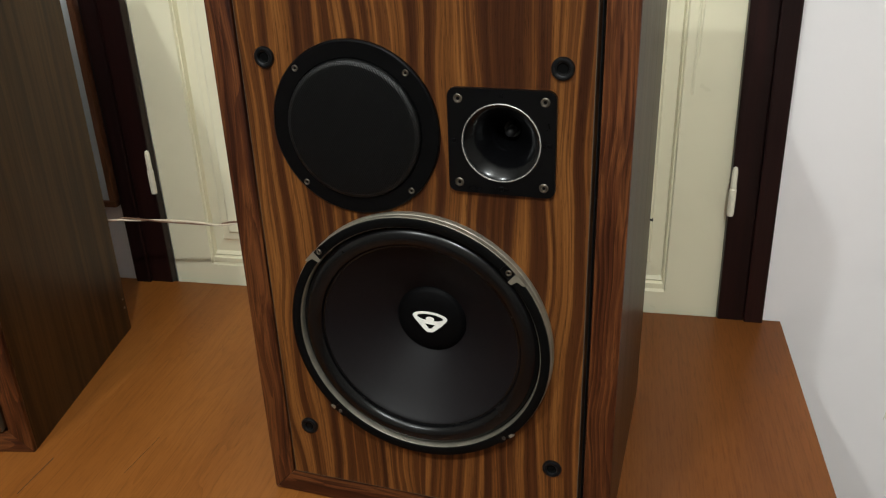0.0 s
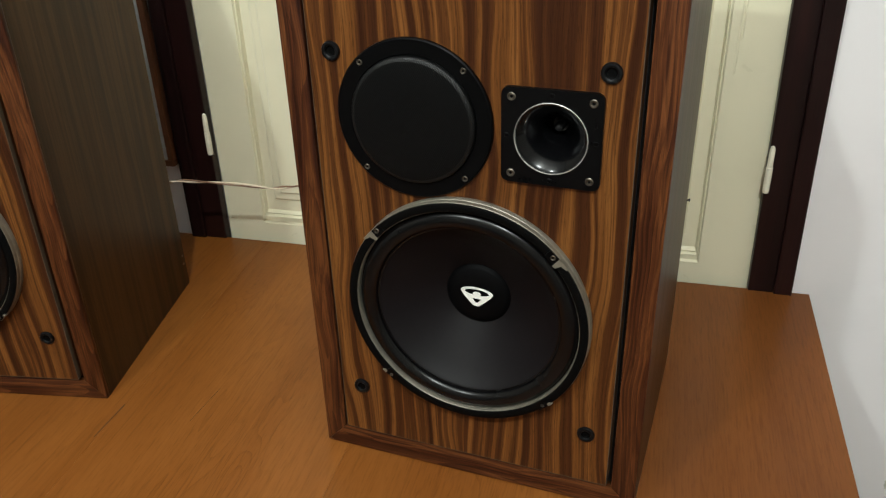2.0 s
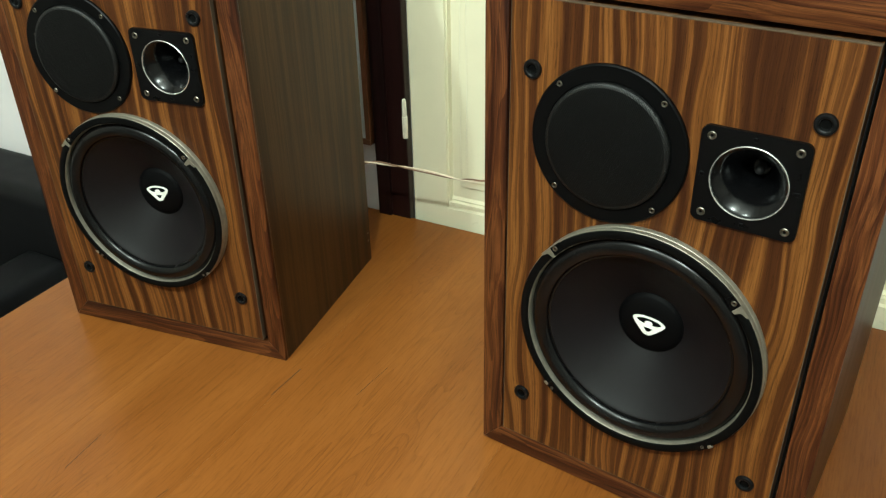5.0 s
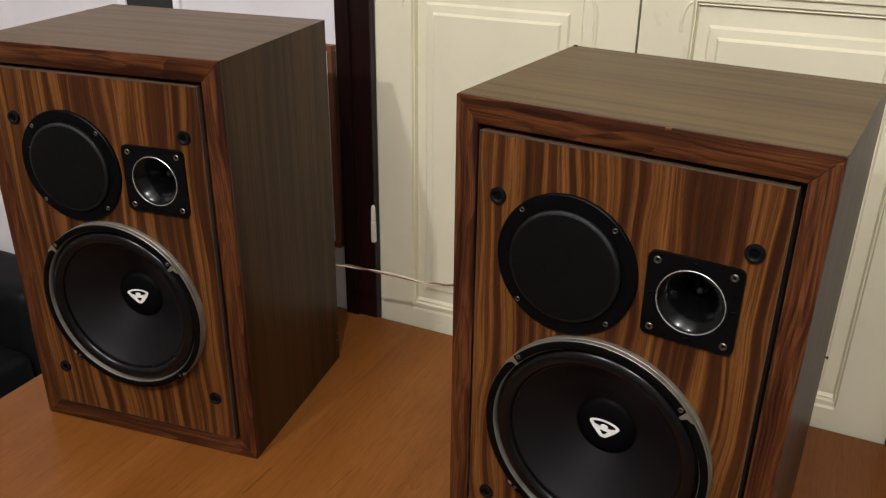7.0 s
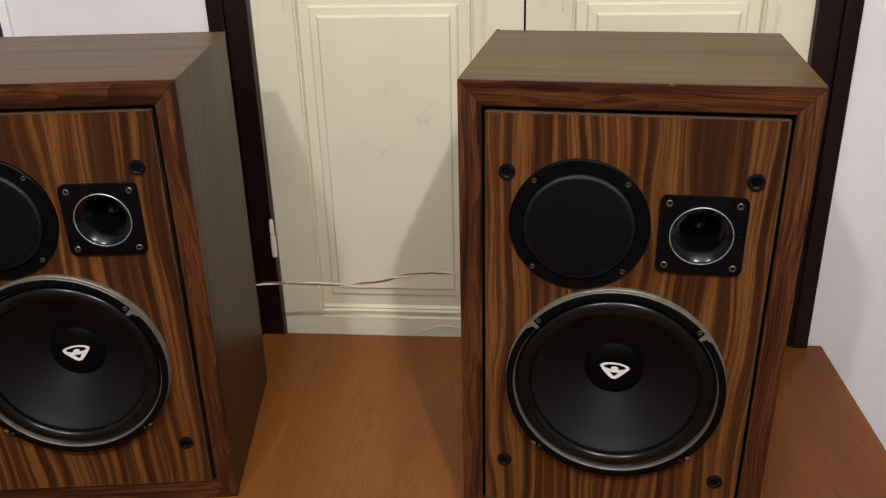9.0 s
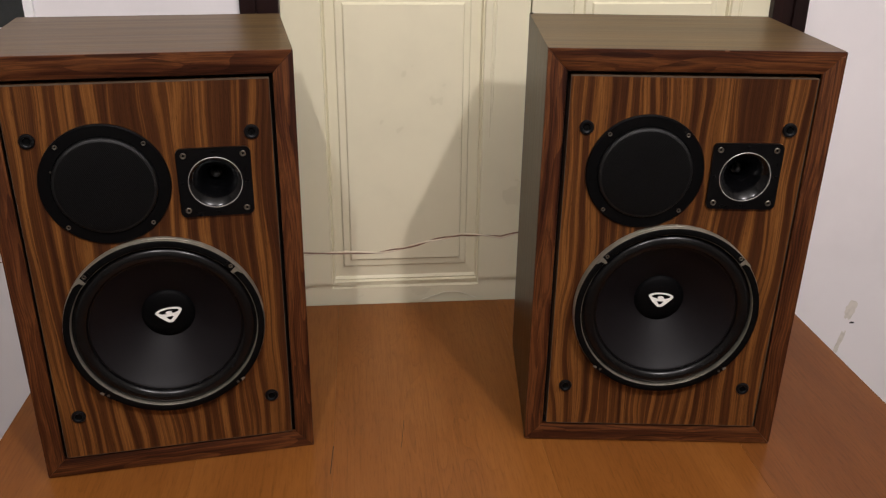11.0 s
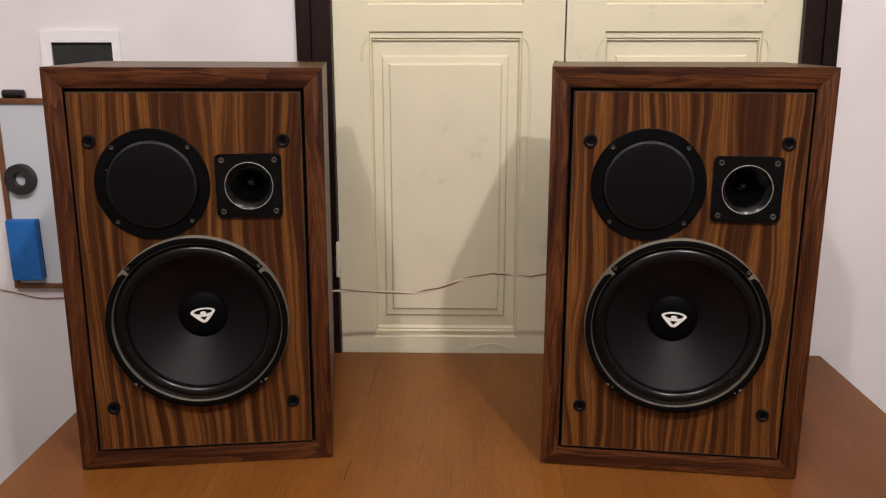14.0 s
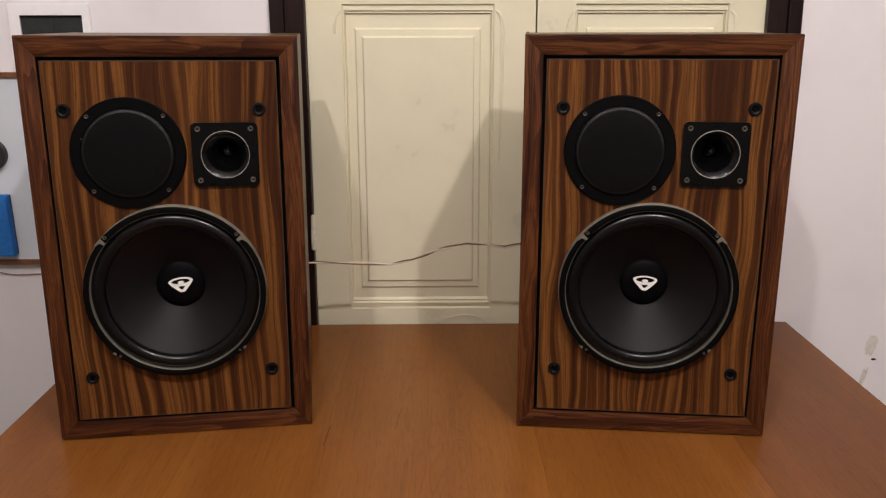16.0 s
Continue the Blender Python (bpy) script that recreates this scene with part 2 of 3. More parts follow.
M_TABLE = board_veneer("table_veneer", [(0.34, (0.172, 0.0590, 0.0108)), (0.50, (0.194, 0.0690, 0.0130)), (0.66, (0.224, 0.0835, 0.0168))], 0.31, 0.20)
# redder right-hand board, darkened further for the shade beside the loudspeaker
M_TABLE_RED_SHADED = board_veneer("table_veneer_red_shaded", [(0.34, (0.124, 0.0402, 0.0084)), (0.50, (0.142, 0.0480, 0.0102)), (0.66, (0.167, 0.0582, 0.0130))], 0.31, 0.18)
M_TABLE_EDGE = veneer("table_edge", [(0.3, (0.07, 0.026, 0.007)), (0.6, (0.12, 0.048, 0.014))], 20.0, 1.0, "y", 0.4)
M_FRAME = veneer("dark_door_frame", [(0.3, (0.0064, 0.0020, 0.0018)), (0.5, (0.0130, 0.0039, 0.0034)), (0.7, (0.021, 0.0064, 0.0052))], 40.0, 1.4, "z", 0.40, 0.6, 0.0, 0.25)
M_BOARD_WOOD = veneer("board_wood", [(0.3, (0.09, 0.03, 0.012)), (0.6, (0.20, 0.078, 0.032))], 50.0, 3.0, "z", 0.45)
M_DOOR = painted("cream_door_paint", (0.725, 0.680, 0.495), 0.30, 0.035, 7.0, 160.0, 0.12, 0.0005)
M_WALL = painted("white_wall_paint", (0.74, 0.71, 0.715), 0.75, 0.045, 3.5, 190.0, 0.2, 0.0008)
# unseen ceiling, walls and floor: tones chosen to set the bounce fill
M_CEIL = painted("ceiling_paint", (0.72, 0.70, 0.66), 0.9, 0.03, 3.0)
M_ROOM = painted("unseen_wall_bounce_tone", (0.40, 0.37, 0.33), 0.8, 0.08, 3.0)
M_FLOOR = painted("floor_tile_glaze", (0.12, 0.09, 0.07), 0.35, 0.2, 12.0)
M_PLASTER = painted("bare_plaster", (0.62, 0.58, 0.52), 0.9, 0.15, 40.0)
# paler tone that paints light along the front board's edges
M_LIT_EDGE = plain("lit_edge_tone", (0.075, 0.052, 0.033), 0.6, 0, 0.15)
M_SPLIT = plain("open_veneer_split", (0.030, 0.013, 0.006), 0.8)
M_HOLE = plain("dark_recess", (0.006, 0.005, 0.005), 0.8)
M_BLACK = plain("black_plastic", (0.0015, 0.0015, 0.0018), 0.30, 0, 0.16)
M_SATIN = plain("black_satin_plastic", (0.0014, 0.0014, 0.0016), 0.42, 0, 0.09)
M_SOCKET = plain("black_socket_plastic", (0.0028, 0.0028, 0.0032), 0.40, 0, 0.20)
M_GLOSS = plain("glossy_black_horn", (0.0018, 0.0018, 0.0021), 0.19, 0, 0.27)
M_PLUG = plain("grey_phase_plug", (0.012, 0.012, 0.013), 0.5)
M_RUBBER = plain("black_rubber_surround", (0.0016, 0.0016, 0.0019), 0.25, 0, 0.30)
M_GASKET = plain("black_gasket", (0.0013, 0.0013, 0.0013), 0.6, 0, 0.07)
M_CONE = plain("black_paper_cone", (0.0042, 0.0033, 0.0040), 0.52, 0, 0.175, 0.25, 140.0)
M_CAP = plain("black_felt_cap", (0.0016, 0.0015, 0.0017), 0.55, 0, 0.055)
M_MESH = mesh_cloth("black_grille_mesh", 0.10)
# same mesh with more specular, to force the highlight on the bent rim
M_MESH_HIGHLIGHT = mesh_cloth("highlit_grille_rim", 0.34)
M_RIM = plain("cast_aluminium", (0.24, 0.222, 0.178), 0.38, 0.6, 0.5, 0.2)
M_CHROME = plain("bright_silver", (0.74, 0.74, 0.72), 0.24, 0.9)
M_SCREW = plain("zinc_screw", (0.16, 0.145, 0.12), 0.36, 1.0, 0.5, 0.3, 300.0)
M_WHITE = plain("white_emblem", (0.80, 0.79, 0.74), 0.5)
M_SMOKE = plain("smoked_plastic", (0.025, 0.028, 0.028), 0.18)
M_PLATE = plain("white_plastic", (0.80, 0.79, 0.80), 0.4, 0, 0.5, 0.03)
M_BOARD = painted("whiteboard_face", (0.56, 0.60, 0.64), 0.32, 0.03, 8.0)
M_BLUE = plain("blue_foam", (0.012, 0.13, 0.42), 0.7, 0, 0.4, 0.15, 90.0)
M_FELT = plain("black_felt_pad", (0.01, 0.012, 0.02), 0.9)
M_TAPE = plain("black_tape", (0.018, 0.017, 0.017), 0.5)
M_MARKER = plain("black_marker_plastic", (0.012, 0.012, 0.014), 0.3)
M_WIRE = plain("tan_cable", (0.62, 0.53, 0.40), 0.45)
M_WIRE2 = plain("brown_cable", (0.17, 0.090, 0.050), 0.45)
M_WIRE3 = plain("wall_cable_sheath", (0.27, 0.155, 0.105), 0.45)
M_LEATHER = painted("black_leather", (0.0050, 0.0050, 0.0056), 0.55, 0.3, 20.0, 300.0, 0.4, 0.001, None, 0.15)
M_IVORY = plain("ivory_painted_metal", (0.74, 0.70, 0.56), 0.4)


# ---- mesh helpers ----
def part(name, bm, material, parent=None, label="", smooth=False):
    bmesh.ops.recalc_face_normals(bm, faces=bm.faces)
    me = bpy.data.meshes.new(name)
    bm.to_mesh(me)
    bm.free()
    for m in (material if isinstance(material, (list, tuple)) else [material]):
        me.materials.append(m)
    if smooth:
        for p in me.polygons:
            p.use_smooth = True
        me.set_sharp_from_angle(angle=radians(35))
    ob = new(name, me)
    ob.parent = parent
    if label:
        ob["label"] = label
    return ob


def box(x0, x1, y0, y1, z0, z1, bevel=0.0, segments=2, bm=None):
    own = bmesh.new()
    bmesh.ops.create_cube(own, size=1.0, matrix=Matrix.LocRotScale(((x0 + x1) / 2, (y0 + y1) / 2, (z0 + z1) / 2), None, (x1 - x0, y1 - y0, z1 - z0)))
    if bevel:
        bmesh.ops.bevel(own, geom=own.edges[:], offset=bevel, segments=segments, affect="EDGES", profile=0.6)
    if bm is None:
        return own
    tmp = bpy.data.meshes.new("tmp")
    own.to_mesh(tmp)
    own.free()
    bm.from_mesh(tmp)
    bpy.data.meshes.remove(tmp)
    return bm


def lathe(profile, cu, cv, y0=0.0, steps=64, bm=None, close=False):
    """Turns (radius, y) points round an axis along y that goes through x = cu, z = cv."""
    bm = bm or bmesh.new()
    loops = []
    for r, y in profile:
        if r < 1e-6:
            loops.append([bm.verts.new((cu, y0 + y, cv))])
        else:
            loops.append([bm.verts.new((cu + r * math.cos(2 * math.pi * i / steps), y0 + y, cv + r * math.sin(2 * math.pi * i / steps))) for i in range(steps)])
    pairs = list(zip(loops, loops[1:]))
    if close:
        pairs.append((loops[-1], loops[0]))
    for a, b in pairs:
        for i in range(steps):
            j = (i + 1) % steps
            if len(a) == 1 and len(b) == 1:
                continue
            if len(a) == 1:
                bm.faces.new((a[0], b[i], b[j]))
            elif len(b) == 1:
                bm.faces.new((a[i], b[0], a[j]))
            else:
                bm.faces.new((a[i], b[i], b[j], a[j]))
    return bm


def circle_pts(cu, cv, r, n=48):
    return [(cu + r * math.cos(2 * math.pi * i / n), cv + r * math.sin(2 * math.pi * i / n)) for i in range(n)]


def rect_pts(x0, x1, z0, z1):
    return [(x0, z0), (x1, z0), (x1, z1), (x0, z1)]


def round_rect(cx, cz, hx, hz, r, n=6):
    pts = []
    for sx, sz, a0 in ((1, 1, 0), (-1, 1, 90), (-1, -1, 180), (1, -1, 270)):
        for i in range(n + 1):
            a = radians(a0 + 90 * i / n)
            pts.append((cx + sx * (hx - r) + r * math.cos(a), cz + sz * (hz - r) + r * math.sin(a)))
    return pts


def plate(loops, y_front, y_back, bm=None):
    """A plate in the xz plane with outline loops[0] and holes loops[1:]."""
    bm = bm or bmesh.new()
    edges = []
    for pts in loops:
        vs = [bm.verts.new((x, y_front, z)) for x, z in pts]
        edges += [bm.edges.new((a, b)) for a, b in zip(vs, vs[1:] + vs[:1])]
    got = bmesh.ops.triangle_fill(bm, use_beauty=True, use_dissolve=False, edges=edges)
    faces = [f for f in got["geom"] if isinstance(f, bmesh.types.BMFace)]
    ext = bmesh.ops.extrude_face_region(bm, geom=faces)
    bmesh.ops.translate(bm, vec=(0, y_back - y_front, 0), verts=[v for v in ext["geom"] if isinstance(v, bmesh.types.BMVert)])
    return bm


def prism(pts, y0, y1, bm=None):
    bm = bm or bmesh.new()
    a = [bm.verts.new((x, y0, z)) for x, z in pts]
    b = [bm.verts.new((x, y1, z)) for x, z in pts]
    bm.faces.new(a)
    bm.faces.new(b)
    for i in range(len(pts)):
        j = (i + 1) % len(pts)
        bm.faces.new((a[i], a[j], b[j], b[i]))
    return bm


def tube(points, radius, sides=8, bm=None, samples=6):
    """A round cable through points, smoothed between them."""
    bm = bm or bmesh.new()
    P = [Vector(p) for p in points]
    path = []
    for i in range(len(P) - 1):
        p0, p1, p2, p3 = P[max(i - 1, 0)], P[i], P[i + 1], P[min(i + 2, len(P) - 1)]
        for s in range(samples):
            u = s / samples
            path.append(0.5 * (2 * p1 + (p2 - p0) * u + (2 * p0 - 5 * p1 + 4 * p2 - p3) * u * u + (3 * p1 - p0 - 3 * p2 + p3) * u ** 3))
    path.append(P[-1])
    rings = []
    for i, c in enumerate(path):
        d = (path[min(i + 1, len(path) - 1)] - path[max(i - 1, 0)]).normalized()
        side = d.cross(Vector((0.01, 0.02, 1))).normalized()
        up = side.cross(d)
        rings.append([bm.verts.new(c + radius * (math.cos(2 * math.pi * k / sides) * side + math.sin(2 * math.pi * k / sides) * up)) for k in range(sides)])
    for a, b in zip(rings, rings[1:]):
        for k in range(sides):
            bm.faces.new((a[k], a[(k + 1) % sides], b[(k + 1) % sides], b[k]))
    bm.faces.new(rings[0])
    bm.faces.new(rings[-1])
    return bm


def empty(name, m=None):
    ob = new(name)
    ob.empty_display_size = 0.05
    if m is not None:
        ob.matrix_world = m
    return ob


# ---- room ----
WALL_Y, DOOR_Y, TOP = 1.293, 1.304, 0.748
OPEN0, OPEN1, HEAD = -0.645, 0.2945, 2.10
CEIL = 3.3


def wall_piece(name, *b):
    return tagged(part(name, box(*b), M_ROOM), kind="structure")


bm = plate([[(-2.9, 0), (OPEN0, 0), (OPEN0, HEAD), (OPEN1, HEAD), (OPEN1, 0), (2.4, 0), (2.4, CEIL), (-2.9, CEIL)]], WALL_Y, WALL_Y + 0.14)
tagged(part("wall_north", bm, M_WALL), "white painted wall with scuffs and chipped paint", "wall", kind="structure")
# added walls out of view, their tone limits the ambient light
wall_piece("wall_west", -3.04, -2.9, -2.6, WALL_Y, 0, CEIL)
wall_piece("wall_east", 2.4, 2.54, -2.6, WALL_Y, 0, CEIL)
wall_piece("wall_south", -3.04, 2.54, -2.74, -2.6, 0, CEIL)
tagged(part("ceiling", box(-3.04, 2.54, -2.74, WALL_Y + 0.14, CEIL, CEIL + 0.1), M_CEIL), kind="structure")
tagged(part("floor", box(-3.04, 2.54, -2.74, WALL_Y + 0.3, -0.1, 0), M_FLOOR), kind="structure")
tagged(part("cupboard_back", box(OPEN0 - 0.02, OPEN1 + 0.02, WALL_Y + 0.142, WALL_Y + 0.17, 0, HEAD + 0.02), M_HOLE), kind="structure")


# dark stained casing round the double door
def casing():
    th = tagged(empty("door_frame"), "dark brown stained wooden door frame", "door frame", kind="structure")
    for side, x0, x1 in (("l", -0.7095, OPEN0 + 0.004), ("r", 0.2850, 0.352)):
        w = x1 - x0
        a, b = (x0, x0 + w * 0.42) if side == "l" else (x1 - w * 0.42, x1)
        lean = 0.0 if side == "l" else -0.014
        bm = box(a, b, 1.280, WALL_Y + 0.002, 0, HEAD + 0.07, 0.003)
        for v in bm.verts:
            v.co.x += lean * (v.co.z - 1.10)
        part("outer_strip", bm, M_FRAME, th)
        c, d = (b, x1) if side == "l" else (x0, a)
        bm = box(c, d, 1.285, WALL_Y + 0.0105, 0, HEAD - 0.005, 0.002)
        for v in bm.verts:
            v.co.x += lean * (v.co.z - 1.10)
        part("inner_strip", bm, M_FRAME, th)
    part("head", box(OPEN0 + 0.005, 0.2665, 1.284, WALL_Y + 0.05, HEAD - 0.004, HEAD + 0.068, 0.003), M_FRAME, th)


casing()


def nested(bm, rects):
    """Lofts one rectangle into the next: (x0, x1, z0, z1, y)."""
    loops = [[bm.verts.new((x, y, z)) for x, z in rect_pts(x0, x1, z0, z1)] for x0, x1, z0, z1, y in rects]
    for a, b in zip(loops, loops[1:]):
        for i in range(4):
            j = (i + 1) % 4
            bm.faces.new((a[i], a[j], b[j], b[i]))
    bm.faces.new(loops[-1])


def panel_rects(x0, x1, z0, z1, y):
    return [(x0, x1, z0, z1, y), (x0 + .002, x1 - .002, z0 + .003, z1 - .003, y + .005), (x0 + .004, x1 - .004, z0 + .012, z1 - .0125, y + .0045),
            (x0 + .005, x1 - .005, z0 + .015, z1 - .0140, y + .009), (x0 + .006, x1 - .006, z0 + .018, z1 - .0172, y + .0072), (x0 + .007, x1 - .007, z0 + .023, z1 - .0188, y + .0125),
            (x0 + .024, x1 - .026, z0 + .046, z1 - .046, y + .011), (x0 + .027, x1 - .029, z0 + .049, z1 - .050, y + .0065),
            (x0 + .039, x1 - .039, z0 + .062, z1 - .062, y + .0055), (x0 + .042, x1 - .042, z0 + .065, z1 - .066, y + .001)]


def door_leaf(name, x0, x1, p0, p1, ears):
    th = tagged(empty(name), "cream painted wooden cupboard door with raised panels", "door", kind="structure")
    holes = [(p0, p1, 0.16, 0.70), (p0, p1, 0.779, 1.4195), (p0, p1, 1.470, 1.98)]
    bm = plate([rect_pts(x0, x1, 0.012, 2.094)] + [rect_pts(*h) for h in holes], DOOR_Y, DOOR_Y + 0.028)
    part("leaf", bm, M_DOOR, th)
    for h in holes:
        b2 = bmesh.new()
        nested(b2, panel_rects(*h, DOOR_Y))
        part("panel", b2, M_DOOR, th)
    for px, s in ((p1, 1), (p0, -1)):
        for off, low in ears if s > 0 else ((0.0, 1.362),):
            pts = [(px + s * (0.003 + off * 0.3), DOOR_Y + 0.0006, 1.406), (px + s * (0.009 + off * 0.6), DOOR_Y + 0.0004, 1.399),
                   (px + s * (0.014 + off), DOOR_Y + 0.0004, 1.382), (px + s * (0.015 + off), DOOR_Y + 0.0004, max(1.35, low + 0.004)), (px + s * (0.013 + off), DOOR_Y + 0.0012, low)]
            part("bead", tube(pts, 0.0024, 8), M_DOOR, th)
    return th


LEAF_L = door_leaf("door_1", -0.6400, -0.1805, -0.5690, -0.2635, ((0.0, 1.10), (0.004, 1.15)))
LEAF_R = door_leaf("door_2", -0.1770, 0.2936, -0.1010, 0.2085, ((0.0, 1.10), (0.004, 1.15)))


def hinge(x, z, parent):
    bm = lathe([(0, 0), (0.0044, 0.001), (0.0052, 0.004), (0.0052, 0.042), (0.0040, 0.0435), (0.0044, 0.045), (0.0042, 0.070), (0.0030, 0.0755), (0, 0.0775)], 0, 0, 0, 14)
    bmesh.ops.rotate(bm, cent=(0, 0, 0), matrix=Matrix.Rotation(radians(90), 3, "X"), verts=bm.verts)
    bmesh.ops.translate(bm, vec=(x, DOOR_Y - 0.0245, z), verts=bm.verts)
    part("hinge", bm, M_IVORY, parent, "ivory painted lift-off hinge", True)


hinge(-0.6400, 0.919, LEAF_L)
hinge(0.2895, 0.925, LEAF_R)


# ---- table ----
def table():
    th = tagged(empty("table", pose(0, 0, 0)), "orange-brown veneered wooden table against the wall", "table")
    x0, x1, y0, y1 = -1.0800, 0.3845, 0.42, 1.2920
    seams = [x0, -0.765, -0.5575, -0.228, 0.085, x1]
    for a, b in zip(seams, seams[1:]):
        part("board", box(a, b, y0, y1 - 0.002, TOP - 0.03, TOP, 0.0004, 1), M_TABLE_RED_SHADED if a > 0 else M_TABLE, th)
    bm = box(x0 + 0.03, x1 - 0.03, y0 + 0.05, y0 + 0.072, TOP - 0.12, TOP - 0.0305)
    part("apron", bm, M_TABLE_EDGE, th)
    part("apron", box(x0 + 0.03, x1 - 0.03, y1 - 0.075, y1 - 0.053, TOP - 0.12, TOP - 0.0305), M_TABLE_EDGE, th)
    for x in (x0 + 0.03, x1 - 0.052):
        part("apron", box(x, x + 0.022, y0 + 0.073, y1 - 0.076, TOP - 0.12, TOP - 0.0305), M_TABLE_EDGE, th)
    for x in (x0 + 0.055, x1 - 0.115):
        for y in (y0 + 0.074, y1 - 0.137):
            part("leg", box(x, x + 0.06, y, y + 0.06, 0, TOP - 0.0305, 0.004), M_TABLE_EDGE, th)
    # short splits in the veneer
    for x, ya, yb, lean, wide in ((-0.5595, 0.745, 0.812, 0.0015, 0.0008), (-0.7145, 0.512, 0.578, -0.0030, 0.0006), (-0.5690, 0.512, 0.546, 0.0030, 0.0006), (-0.4480, 0.800, 0.872, 0.0040, 0.0004)):
        bm = prism([(x - wide, 0.0), (x + wide, 0.0), (x + wide * 0.4, 0.0003), (x - wide * 0.4, 0.0003)], ya, yb)
        for v in bm.verts:
            k = (v.co.y - ya) / (yb - ya)
            v.co.x += lean * (2 * k - 1)
        part("crack", bm, M_SPLIT, th).location.z = TOP - 0.0001
    return th


table()


# ---- loudspeakers ----
W, H, D = 0.388, 0.6155, 0.309
IN0, IN1, IZ0, IZ1 = 0.0270, W - 0.0270, 0.0295, H - 0.0290


def screw(bm, u, v, y, r=0.0042):
    lathe([(0, 0.0008), (r * 0.35, 0.0008), (r * 0.42, -0.0004), (r * 0.8, -0.0008), (r, 0.0), (r, 0.002)], u, v, y, 14, bm)


def emblem(y, turn):
    """A white plain mark: a flat oval ring with a dot, closing to a blunt point below."""
    bm = bmesh.new()
    cu, cv = 0.1945, 0.2450
    n = 36

    def oval(rx, rz, dz):
        return [(cu + rx * math.cos(2 * math.pi * i / n), cv + dz + rz * math.sin(2 * math.pi * i / n)) for i in range(n)]

    outer = []
    for i in range(n):
        a = 2 * math.pi * i / n
        x, z = math.cos(a), math.sin(a)
        if z >= 0:
            outer.append((cu + 0.0186 * x, cv + 0.0064 * z))
        else:
            k = min(1.0, max(0.0, 1 - abs(x)) / 0.82)
            outer.append((cu + 0.0186 * (x if abs(x) > 0.2 else 0.9 * x), cv - 0.0172 * k ** 0.82))
    foot = [(cu - 0.0056, cv - 0.0078), (cu + 0.0056, cv - 0.0078), (cu + 0.0012, cv - 0.0134), (cu - 0.0012, cv - 0.0134)]
    plate([outer, oval(0.0140, 0.0040, 0.0), foot], y, y + 0.0008, bm)
    plate([oval(0.0046, 0.0025, -0.0018)], y - 0.0001, y + 0.0007, bm)
    bmesh.ops.rotate(bm, cent=(cu, 0, cv), matrix=Matrix.Rotation(radians(turn), 3, "Y"), verts=bm.verts)
    return bm


